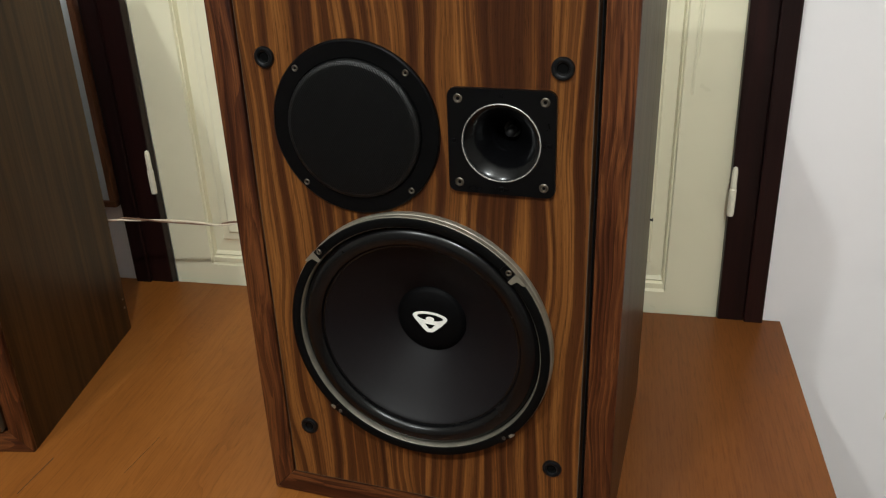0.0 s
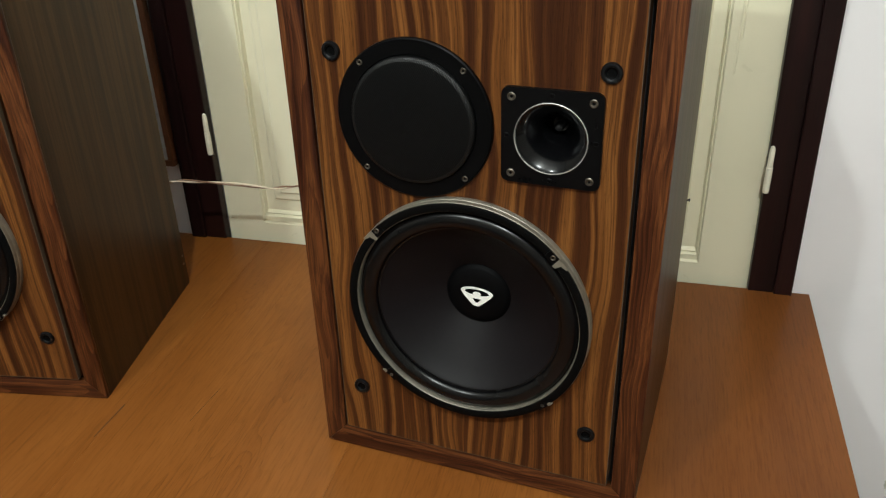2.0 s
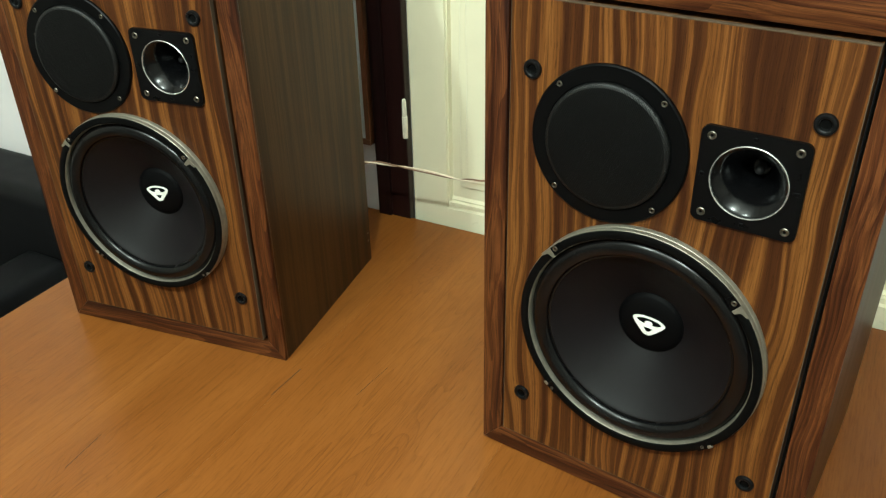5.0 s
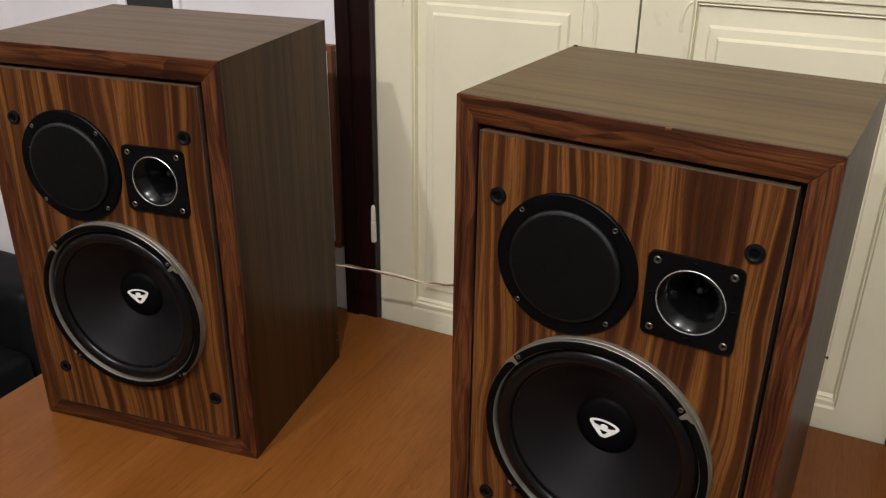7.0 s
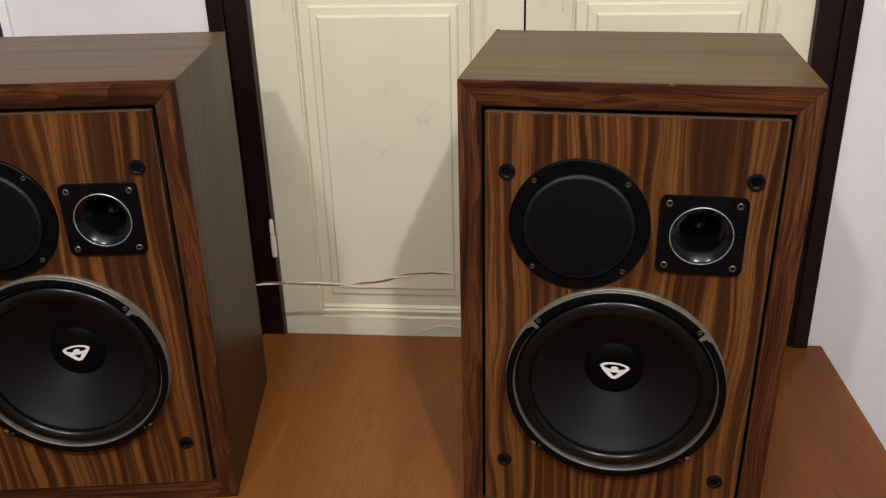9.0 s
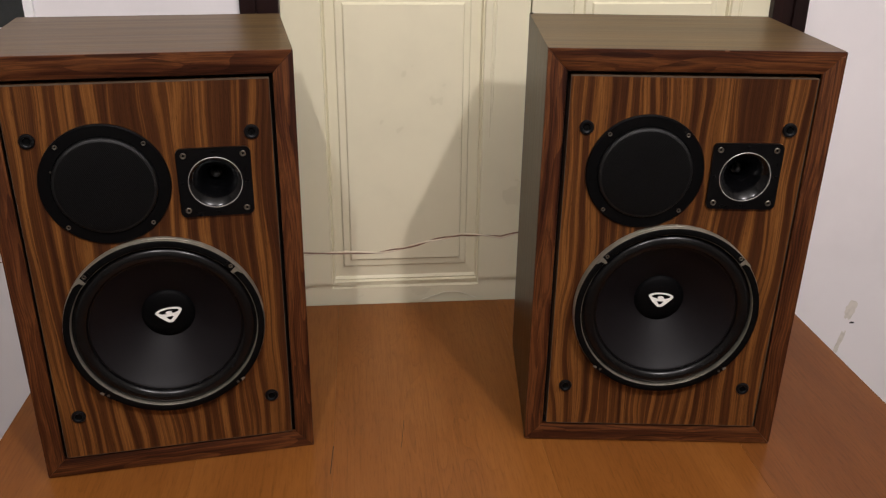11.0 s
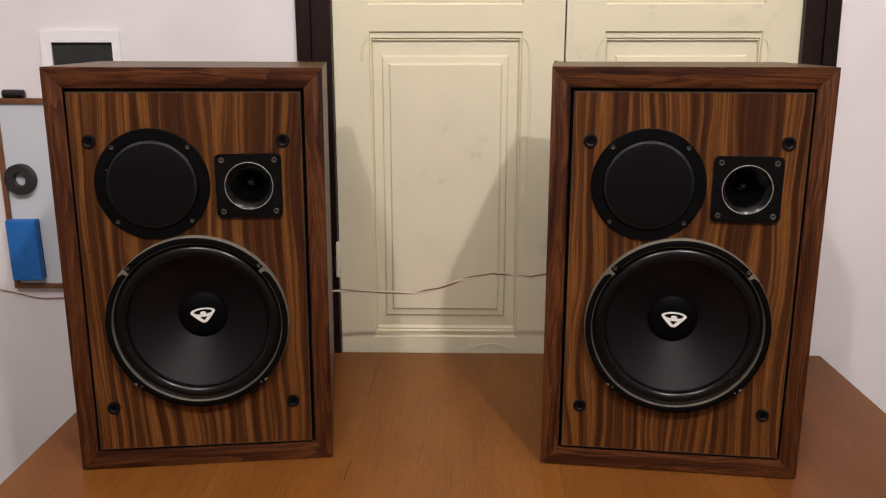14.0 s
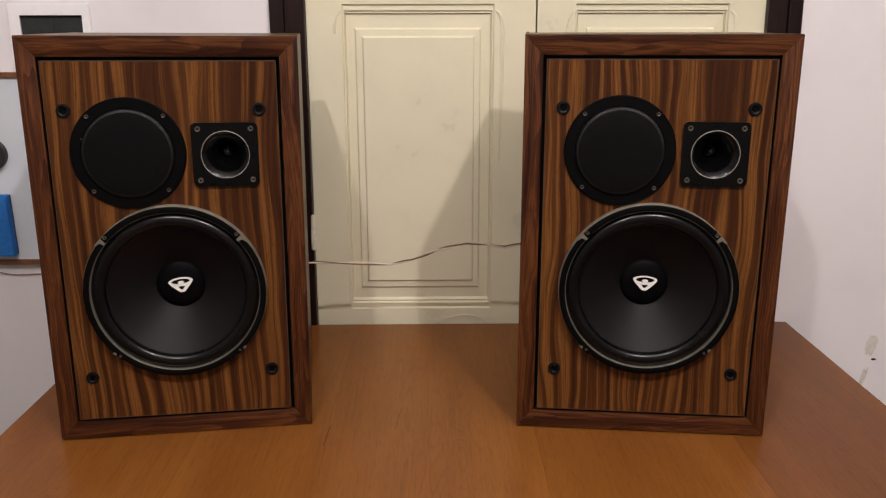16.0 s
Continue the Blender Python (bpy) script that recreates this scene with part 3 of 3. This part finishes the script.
def speaker(m, name, label, emblem_turn):
    th = tagged(empty(name, m), label, "loudspeaker", "pair of loudspeakers")
    e = 0.007  # depth of the front edging
    # edging, mitred at the corners
    c = 0.0003
    def edging(pts, mat):
        bm = prism(pts, 0, e)
        bmesh.ops.bevel(bm, geom=bm.edges[:], offset=0.0007, segments=2, affect="EDGES", profile=0.5)
        part("front_edge", bm, mat, th, "", True)

    edging([(c, 0), (W - c, 0), (IN1, IZ0), (IN0, IZ0)], M_EDGE_X)
    edging([(c, H), (IN0, IZ1), (IN1, IZ1), (W - c, H)], M_EDGE_X)
    edging([(0, c), (IN0, IZ0), (IN0, IZ1), (0, H - c)], M_EDGE_Z)
    edging([(W, c), (W, H - c), (IN1, IZ1), (IN1, IZ0)], M_EDGE_Z)
    k = 0.018
    part("side_panel", prism([(0, 0), (k, k), (k, H - k), (0, H)], e, D), M_SIDE, th, "olive-brown walnut side, shade darkened into its colour")
    part("side_panel", prism([(W, 0), (W, H), (W - k, H - k), (W - k, k)], e, D), M_SIDE, th, "olive-brown walnut side, shade darkened into its colour")
    part("top_panel", prism([(0, H), (k, H - k), (W - k, H - k), (W, H)], e, D), M_TOP, th, "olive-brown walnut top, light from above lifted into its colour")
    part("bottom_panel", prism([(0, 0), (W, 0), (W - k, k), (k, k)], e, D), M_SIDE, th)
    for x in (0.022, W - 0.046):
        for y in (0.030, D - 0.054):
            part("foot_pad", box(x, x + 0.024, y, y + 0.024, -0.0018, 0.0002, 0.0004, 1), M_FELT, th, "thin black felt pad")
    part("back_panel", box(0.0185, W - 0.0185, D - 0.02, D - 0.006, 0.0185, H - 0.0185), M_SATIN, th)
    # dark rebate behind the front board
    part("rebate", plate([rect_pts(0.0182, W - 0.0182, 0.0182, H - 0.0182), circle_pts(0.1935, 0.2390, 0.122), circle_pts(0.278, 0.4465, 0.033), ], 0.022, 0.026), M_HOLE, th)
    g = 0.0055
    baffle_face = -0.0040
    bm = plate([rect_pts(IN0 + g, IN1 - g, IZ0 + g, IZ1 - g), circle_pts(0.1935, 0.2390, 0.122), circle_pts(0.278, 0.4465, 0.033)], baffle_face, 0.0215)
    part("baffle", bm, M_BAFFLE, th, "walnut veneered front board with bold grain")
    b0, b1, b2, b3 = IN0 + g, IN1 - g, IZ0 + g, IZ1 - g
    # added thin strip: the edge highlight as colour
    part("lit_edge_line", plate([rect_pts(b0 - 0.0003, b1 + 0.0003, b2 - 0.0003, b3 + 0.0003), rect_pts(b0 + 0.0002, b1 - 0.0004, b2 + 0.0002, b3 - 0.0006)], baffle_face - 0.0002, 0.003), M_LIT_EDGE, th, "thin pale line for the light on the front board's edges")
    lip = baffle_face
    # woofer
    cu, cv = 0.1935, 0.2390
    f = lip
    rim = part("woofer", lathe([(0.1345, 0), (0.1345, -0.0055), (0.1341, -0.0062), (0.1338, -0.0064), (0.1338, -0.0122), (0.1330, -0.0132), (0.1240, -0.0132), (0.1234, -0.0124), (0.1230, -0.0050), (0.1228, 0.01), (0.1345, 0.01)], cu, cv, f, 96, close=True),
               M_RIM, th, "cast grey metal woofer frame", True)
    part("gasket", lathe([(0.1333, -0.0130), (0.1331, -0.0144), (0.1322, -0.0149), (0.1254, -0.0149), (0.1246, -0.0145), (0.1243, -0.0130)], cu, cv, f, 96, close=True), M_GASKET, rim, "black cork-paper ring on the frame", True)
    roll = [(0.1231, -0.0056)]
    for i in range(15):
        a = math.pi * i / 14
        roll.append((0.1120 + 0.0096 * math.cos(a), -0.0058 - 0.0076 * math.sin(a)))
    roll += [(0.1008, -0.0054)]
    part("surround", lathe(roll, cu, cv, f, 96), M_RUBBER, rim, "glossy black rubber half-roll surround", True)
    part("cone", lathe([(0.1035, -0.0060), (0.1005, -0.0052), (0.0985, -0.0032), (0.082, 0.0088), (0.062, 0.0215), (0.046, 0.0315), (0.034, 0.0388)], cu, cv, f, 96), M_CONE, rim, "matt black paper cone", True)
    cap = [(0.0372, 0.0372), (0.0362, 0.0352), (0.0320, 0.0328), (0.0250, 0.0306), (0.0160, 0.0293), (0.0070, 0.0288), (0.0, 0.0287)]
    part("dust_cap", lathe(cap, cu, cv, f, 64), M_CAP, rim, "", True)
    part("emblem", emblem(f + 0.0278, emblem_turn), M_WHITE, rim, "white painted emblem on the dust cap")
    for su, sv in ((-0.0925, 0.0885), (0.0925, 0.0885), (-0.0925, -0.1000), (0.0925, -0.0985)):
        r = math.hypot(su, sv)
        du, dv = su / r, sv / r
        q = 0.1290

        def at(a, b_):
            return (cu + du * (q + a) - dv * b_, cv + dv * (q + a) + du * b_)

        k = 1 if su * sv < 0 else -1
        part("clamp", prism([at(-0.0048, -0.0068), at(0.0046, -0.0076), at(0.0046, 0.0076), at(-0.0048, 0.0068)], f - 0.0140, f - 0.0156), M_SATIN, rim)
        bm = bmesh.new()
        screw(bm, *at(0.0012, 0.0), f - 0.0160, 0.0030 if sv > 0 else 0.0020)
        part("screw", bm, M_SCREW, rim, "", True)
        if sv > 0:
            hook = [(0.0054, 0.0050), (0.0050, 0.0190), (0.0026, 0.0185), (0.0010, 0.0116), (-0.0056, 0.0098), (-0.0060, 0.0062), (-0.0020, 0.0056)]
        else:
            hook = [(0.0050, 0.0056), (0.0050, 0.0110), (0.0020, 0.0100), (0.0016, 0.0060)]
        part("bracket", prism([at(a, k * c_) for a, c_ in hook], f - 0.0130, f - 0.0158), M_RIM, rim, "grey metal hook of the frame")
    # midrange
    cu, cv = 0.1415, 0.4500
    mid = part("midrange", lathe([(0.0810, 0), (0.0808, -0.0030), (0.0795, -0.0042), (0.0655, -0.0042), (0.0640, -0.0030), (0.0640, 0.0)], cu, cv, f, 80, close=True), M_SATIN, th, "black midrange flange", True)
    part("grille", lathe([(0.0600, -0.0094), (0.056, -0.0098), (0.03, -0.0101), (0.0, -0.0102)], cu, cv, f, 80), M_MESH, mid, "black punched metal mesh", True)
    part("grille_rim", lathe([(0.0645, -0.0028), (0.0643, -0.0062), (0.0636, -0.0078), (0.0622, -0.0088), (0.0600, -0.0094)], cu, cv, f, 80), M_MESH_HIGHLIGHT, mid, "bent rim of the mesh, specular raised for its highlight", True)
    for su in (-0.0525, 0.0525):
        for sv in (-0.0540, 0.0540):
            bm = bmesh.new()
            screw(bm, cu + su, cv + sv, f - 0.0045, 0.0031)
            part("screw", bm, M_SCREW, mid, "", True)
    # tweeter
    cu, cv = 0.2780, 0.4465
    hole = circle_pts(cu, cv, 0.0335, 48)
    bm = plate([round_rect(cu, cv, 0.0475, 0.0470, 0.0075), hole], f - 0.0042, f)
    tw = part("tweeter", bm, M_BLACK, th, "square black tweeter plate")
    part("horn", lathe([(0.0338, -0.0040), (0.0325, -0.0033), (0.0308, -0.0020), (0.0288, -0.0002), (0.0266, 0.0020), (0.0240, 0.0052), (0.0210, 0.0098), (0.0180, 0.0150), (0.0150, 0.0212), (0.0120, 0.0282), (0.0095, 0.0342), (0.0075, 0.0388), (0.0, 0.0400)], cu, cv, f, 64), M_GLOSS, tw, "glossy black round horn", True)
    plug = [(0.0, 0.0255), (0.0022, 0.0260), (0.0037, 0.0272), (0.0045, 0.0290), (0.0046, 0.0310), (0.0040, 0.0400)]
    part("phase_plug", lathe(plug, cu, cv, f, 24), M_PLUG, tw, "", True)
    part("trim_ring", lathe([(0.0352, -0.0040), (0.0351, -0.0052), (0.0347, -0.0056), (0.0341, -0.0055), (0.0337, -0.0050), (0.0335, -0.0036)], cu, cv, f, 64), M_CHROME, tw, "bright chrome ring", True)
    for su in (-0.0378, 0.0378):
        for sv in (-0.0378, 0.0378):
            bm = bmesh.new()
            screw(bm, cu + su, cv + sv, f - 0.0046, 0.0041)
            part("screw", bm, M_SCREW, tw, "", True)
    for sx, sz in ((0, 1), (0, -1), (1, 0), (-1, 0)):
        part("slot", box(cu + sx * 0.042 - 0.0022, cu + sx * 0.042 + 0.0022, f - 0.0050, f - 0.0041, cv + sz * 0.0415 - 0.0022, cv + sz * 0.0415 + 0.0022, 0.0006, 1), M_SATIN, tw)
    # grille sockets
    for u in (0.0575, 0.3290):
        for v in (0.1040, 0.5120):
            bm = lathe([(0.0098, 0.0), (0.0097, -0.0018), (0.0090, -0.0030), (0.0078, -0.0033), (0.0062, -0.0031), (0.0054, -0.0024), (0.0050, -0.0004), (0.0, -0.0004)], u, v, f, 28)
            so = part("grille_socket", bm, M_SOCKET, th, "", True)
            part("socket_hole", lathe([(0.0, -0.0006), (0.0040, -0.0006), (0.0051, -0.0013)], u, v, f, 20), M_GASKET, so)
    return th


def nick(th, name, x0, x1, z, y0, y1, mat):
    part(name, box(x0, x1, y0, y1, z - 0.0012, z + 0.0004, 0.0003, 1), mat, th)


SP_R = speaker(pose(-0.2555, 0.8050, TOP + 0.0018, 0, 0, -6.45), "loudspeaker", "walnut veneer three-way loudspeaker, small chip on its top edge", 3.0)
SP_L = speaker(pose(-0.9730, 0.7661, TOP + 0.0022, 0, 0, 7.74) @ pose(0, 0, 0, 0.24, 0.36, 0), "loudspeaker", "walnut veneer three-way loudspeaker beside the whiteboard wall", -7.0)
nick(SP_R, "chip", 0.229, 0.235, H - 0.0002, -0.0006, 0.002, M_BOARD_WOOD)
for z in (0.040, 0.055):
    part("staple", box(W - 0.0002, W + 0.0012, D - 0.010, D - 0.006, z, z + 0.003, 0.0003, 1), M_SCREW, SP_L)


part("rivet", lathe([(0, -0.0012), (0.0012, -0.0009), (0.0015, 0)], 0.0790, 0.4720, -0.0083, 10), M_SCREW, SP_L)
part("nail", lathe([(0, -0.004), (0.0020, -0.0036), (0.0024, -0.0026), (0.0012, -0.0022), (0.0012, 0)], 0, 0, 0, 10), M_HOLE, SP_R).matrix_local = pose(W, D - 0.006, 0.256, 0, 0, 90)
part("tack", box(0.001, 0.006, D - 0.005, D - 0.001, H - 0.0004, H + 0.0014, 0.0004, 1), M_HOLE, SP_R)
for i, (u, z) in enumerate(((W - 0.005, H - 0.0075),)):
    part("worn_edge", prism([(u - 0.0030, z), (u + 0.0024, z + 0.0008), (u + 0.0030, z + 0.0019), (u - 0.0014, z + 0.0014)], -0.0003, 0.001), M_BOARD_WOOD, SP_R)
for u, z in ((0.0035, 0.0012), (W - 0.009, 0.0012)):
    part("worn_edge", prism([(u - 0.0025, z), (u + 0.0040, z), (u + 0.0022, z + 0.0016), (u - 0.0015, z + 0.0012)], -0.0003, 0.001), M_BOARD_WOOD, SP_R)


# ---- cables ----
RUN = [(-0.655, 1.125, 0.932), (-0.622, 1.150, 0.929), (-0.575, 1.162, 0.924), (-0.53, 1.170, 0.920), (-0.475, 1.171, 0.9175), (-0.43, 1.155, 0.932), (-0.375, 1.122, 0.962), (-0.324, 1.106, 0.978),
       (-0.288, 1.110, 0.974), (-0.252, 1.116, 0.967), (-0.218, 1.126, 0.971), (-0.17, 1.128, 0.973), (-0.150, 1.095, 0.973)]


def strand(points, phase, radius):
    """One core of a loosely twisted pair, winding round the run."""
    out = []
    n = 10 * (len(points) - 1)
    for i in range(n + 1):
        k = min(len(points) - 2, i // 10)
        p = Vector(points[k]).lerp(Vector(points[k + 1]), i / 10 - k)
        a = phase + i * 0.26 + 1.3 * math.sin(i * 0.11)
        out.append(p + Vector((0, 0.0014 * math.cos(a), 0.0016 * math.sin(a))))
    return tube(out[::2], radius, 8, None, 2)


wire = tagged(part("speaker_cable", strand(RUN, 0.0, 0.0015), M_WIRE, None, smooth=True), "thin tan and brown twisted cable running between the loudspeakers", "cable")
part("second_core", strand(RUN, math.pi, 0.0014), M_WIRE2, wire, "brown second core", True)
bm = tube([(-1.75, 1.2905, 0.90), (-1.55, 1.2905, 0.893), (-1.44, 1.2905, 0.889), (-1.38, 1.2905, 0.885), (-1.33, 1.2905, 0.875), (-1.29, 1.2905, 0.866), (-1.25, 1.2905, 0.866), (-1.1, 1.2905, 0.872), (-0.9, 1.285, 0.89),
           (-0.80, 1.20, 0.93), (-0.78, 1.10, 0.93)], 0.0013)
tagged(part("wall_cable", bm, M_WIRE3, None, smooth=True), "thin brown cable running along the white wall", "cable")
bm = tube([(-0.385, 1.2975, 0.7494), (-0.36, 1.2990, 0.757), (-0.335, 1.2990, 0.765), (-0.312, 1.2990, 0.766), (-0.29, 1.2990, 0.760), (-0.268, 1.2990, 0.7498)], 0.0008)
tagged(part("white_cable", bm, M_IVORY, None, smooth=True), "short loop of cream cable on the table edge", "cable")


# ---- wall things ----
def whiteboard():
    th = tagged(empty("whiteboard", pose(0, 0, 0)), "small whiteboard with a brown wooden frame on the wall", "whiteboard")
    x0, x1, z0, z1, y0 = -1.331, -0.7160, 0.891, 1.289, 1.277
    part("face", box(x0 + 0.009, x1 - 0.009, y0 + 0.005, WALL_Y - 0.0005, z0 + 0.009, z1 - 0.009), M_BOARD, th)
    for a in ((x0, x1, z1 - 0.011, z1), (x0, x1, z0, z0 + 0.011)):
        part("rail", box(a[0], a[1], y0, WALL_Y - 0.0005, a[2], a[3], 0.0015), M_BOARD_WOOD, th)
    for a in ((x0, x0 + 0.011), (x1 - 0.011, x1)):
        part("stile", box(a[0], a[1], y0 + 0.0004, WALL_Y - 0.0005, z0 + 0.0112, z1 - 0.0112, 0.0015), M_BOARD_WOOD, th)


whiteboard()
bm = lathe([(0.0318, 0), (0.0318, -0.013), (0.0308, -0.014), (0.0142, -0.014), (0.0132, -0.013), (0.0132, 0)], -1.2885, 1.125, 1.2818, 48, close=True)
tagged(part("tape_roll", bm, M_TAPE, None, smooth=True), "roll of black tape hanging on the whiteboard", "tape roll")
er = tagged(empty("board_eraser", pose(-1.2910, 1.2818, 0.9140, 0, -1.0, 0)), "blue foam whiteboard eraser stuck on the board", "eraser")
part("body", box(-0.031, 0.031, -0.024, -0.0042, 0, 0.128, 0.003, 3), M_BLUE, er, "", True)
part("felt", box(-0.030, 0.030, -0.004, 0, 0.001, 0.127, 0.001, 1), M_FELT, er)
mk = tagged(empty("marker_pen", pose(-1.308, 1.2830, 1.2979)), "black marker pen lying on the board frame", "pen")
bm = lathe([(0, 0), (0.006, 0.0005), (0.0086, 0.002), (0.0086, 0.033), (0.0078, 0.034)], 0, 0, 0, 18)
bmesh.ops.rotate(bm, cent=(0, 0, 0), matrix=Matrix.Rotation(radians(-90), 3, "Z"), verts=bm.verts)
part("barrel", bm, M_MARKER, mk, "", True)
bm = lathe([(0.0076, 0.034), (0.0082, 0.0345), (0.0082, 0.043), (0.005, 0.0445), (0, 0.0446)], 0, 0, 0, 18)
bmesh.ops.rotate(bm, cent=(0, 0, 0), matrix=Matrix.Rotation(radians(-90), 3, "Z"), verts=bm.verts)
part("cap", bm, M_MARKER, mk, "", True)


def fuse_box():
    th = tagged(empty("fuse_box", pose(0, 0, 0)), "white plastic fuse box cover with a smoked window", "fuse box")
    x0, x1, z0, z1 = -1.221, -1.062, 1.296, 1.4215
    bm = plate([round_rect((x0 + x1) / 2, (z0 + z1) / 2, (x1 - x0) / 2, (z1 - z0) / 2, 0.004), rect_pts(-1.1995, -1.0775, 1.318, 1.3985)], 1.284, WALL_Y - 0.0005)
    part("cover", bm, M_PLATE, th)
    part("window", box(-1.1990, -1.1345, 1.2865, 1.2895, 1.3185, 1.3980, 0.0006, 1), M_SMOKE, th, "smoked plastic flap")
    part("window", box(-1.1342, -1.0780, 1.2853, 1.2895, 1.3185, 1.3980, 0.0006, 1), M_SMOKE, th, "smoked plastic flap")
    part("hinge_bar", box(-1.1990, -1.0780, 1.2830, 1.2862, 1.3945, 1.3982, 0.0005, 1), M_BLACK, th)


fuse_box()


def patch(cx, cz, w, h, lean, seed, mat=None, name="bare_patch"):
    """A ragged flake where the paint is gone."""
    rng = random.Random(seed)
    pts = []
    for i in range(22):
        a = 2 * math.pi * i / 22
        k = 0.78 + 0.3 * rng.random()
        x, z = math.cos(a), math.sin(a)
        s = 1 / max(abs(x), abs(z)) ** 0.7
        pts.append((cx + w / 2 * x * s * k + lean * z * h / 2, cz + h / 2 * z * s * k))
    tagged(part(name, prism(pts, WALL_Y - 0.0006, WALL_Y + 0.001), mat or M_PLASTER), "ragged patch of bare plaster in the white paint", "paint damage")


patch(0.583, 0.690, 0.026, 0.048, 0.1, 1)
patch(0.595, 0.514, 0.027, 0.082, -0.12, 2)
patch(0.586, 0.372, 0.020, 0.030, 0.0, 3)
patch(0.573, 0.606, 0.012, 0.060, 0.25, 5)
patch(0.593, 0.6565, 0.013, 0.0045, 0.0, 4, M_HOLE, "wall_nick")


# ---- armchair beside the table ----
def armchair():
    th = tagged(empty("armchair", pose(-1.462, 1.275, 0, 0, 0, 0)), "low black leather armchair with its back to the wall", "armchair")
    part("backrest", box(-0.72, 0.0, -0.17, 0.0, 0.10, 0.688, 0.040, 5), M_LEATHER, th, "", True)
    for x in (-0.72, -0.13):
        part("armrest", box(x, x + 0.13, -0.76, -0.172, 0.10, 0.54, 0.030, 4), M_LEATHER, th, "", True)
    part("seat_cushion", box(-0.588, -0.132, -0.74, -0.172, 0.28, 0.43, 0.030, 4), M_LEATHER, th, "", True)
    part("base", box(-0.588, -0.132, -0.72, -0.172, 0.10, 0.279, 0.006, 1), M_LEATHER, th)
    for x in (-0.66, -0.06):
        for y in (-0.70, -0.06):
            part("foot", lathe([(0, 0), (0.018, 0), (0.024, 0.099), (0, 0.099)], 0, 0, 0, 16), M_HOLE, th).matrix_local = pose(x, y, 0, 90, 0, 0)


armchair()
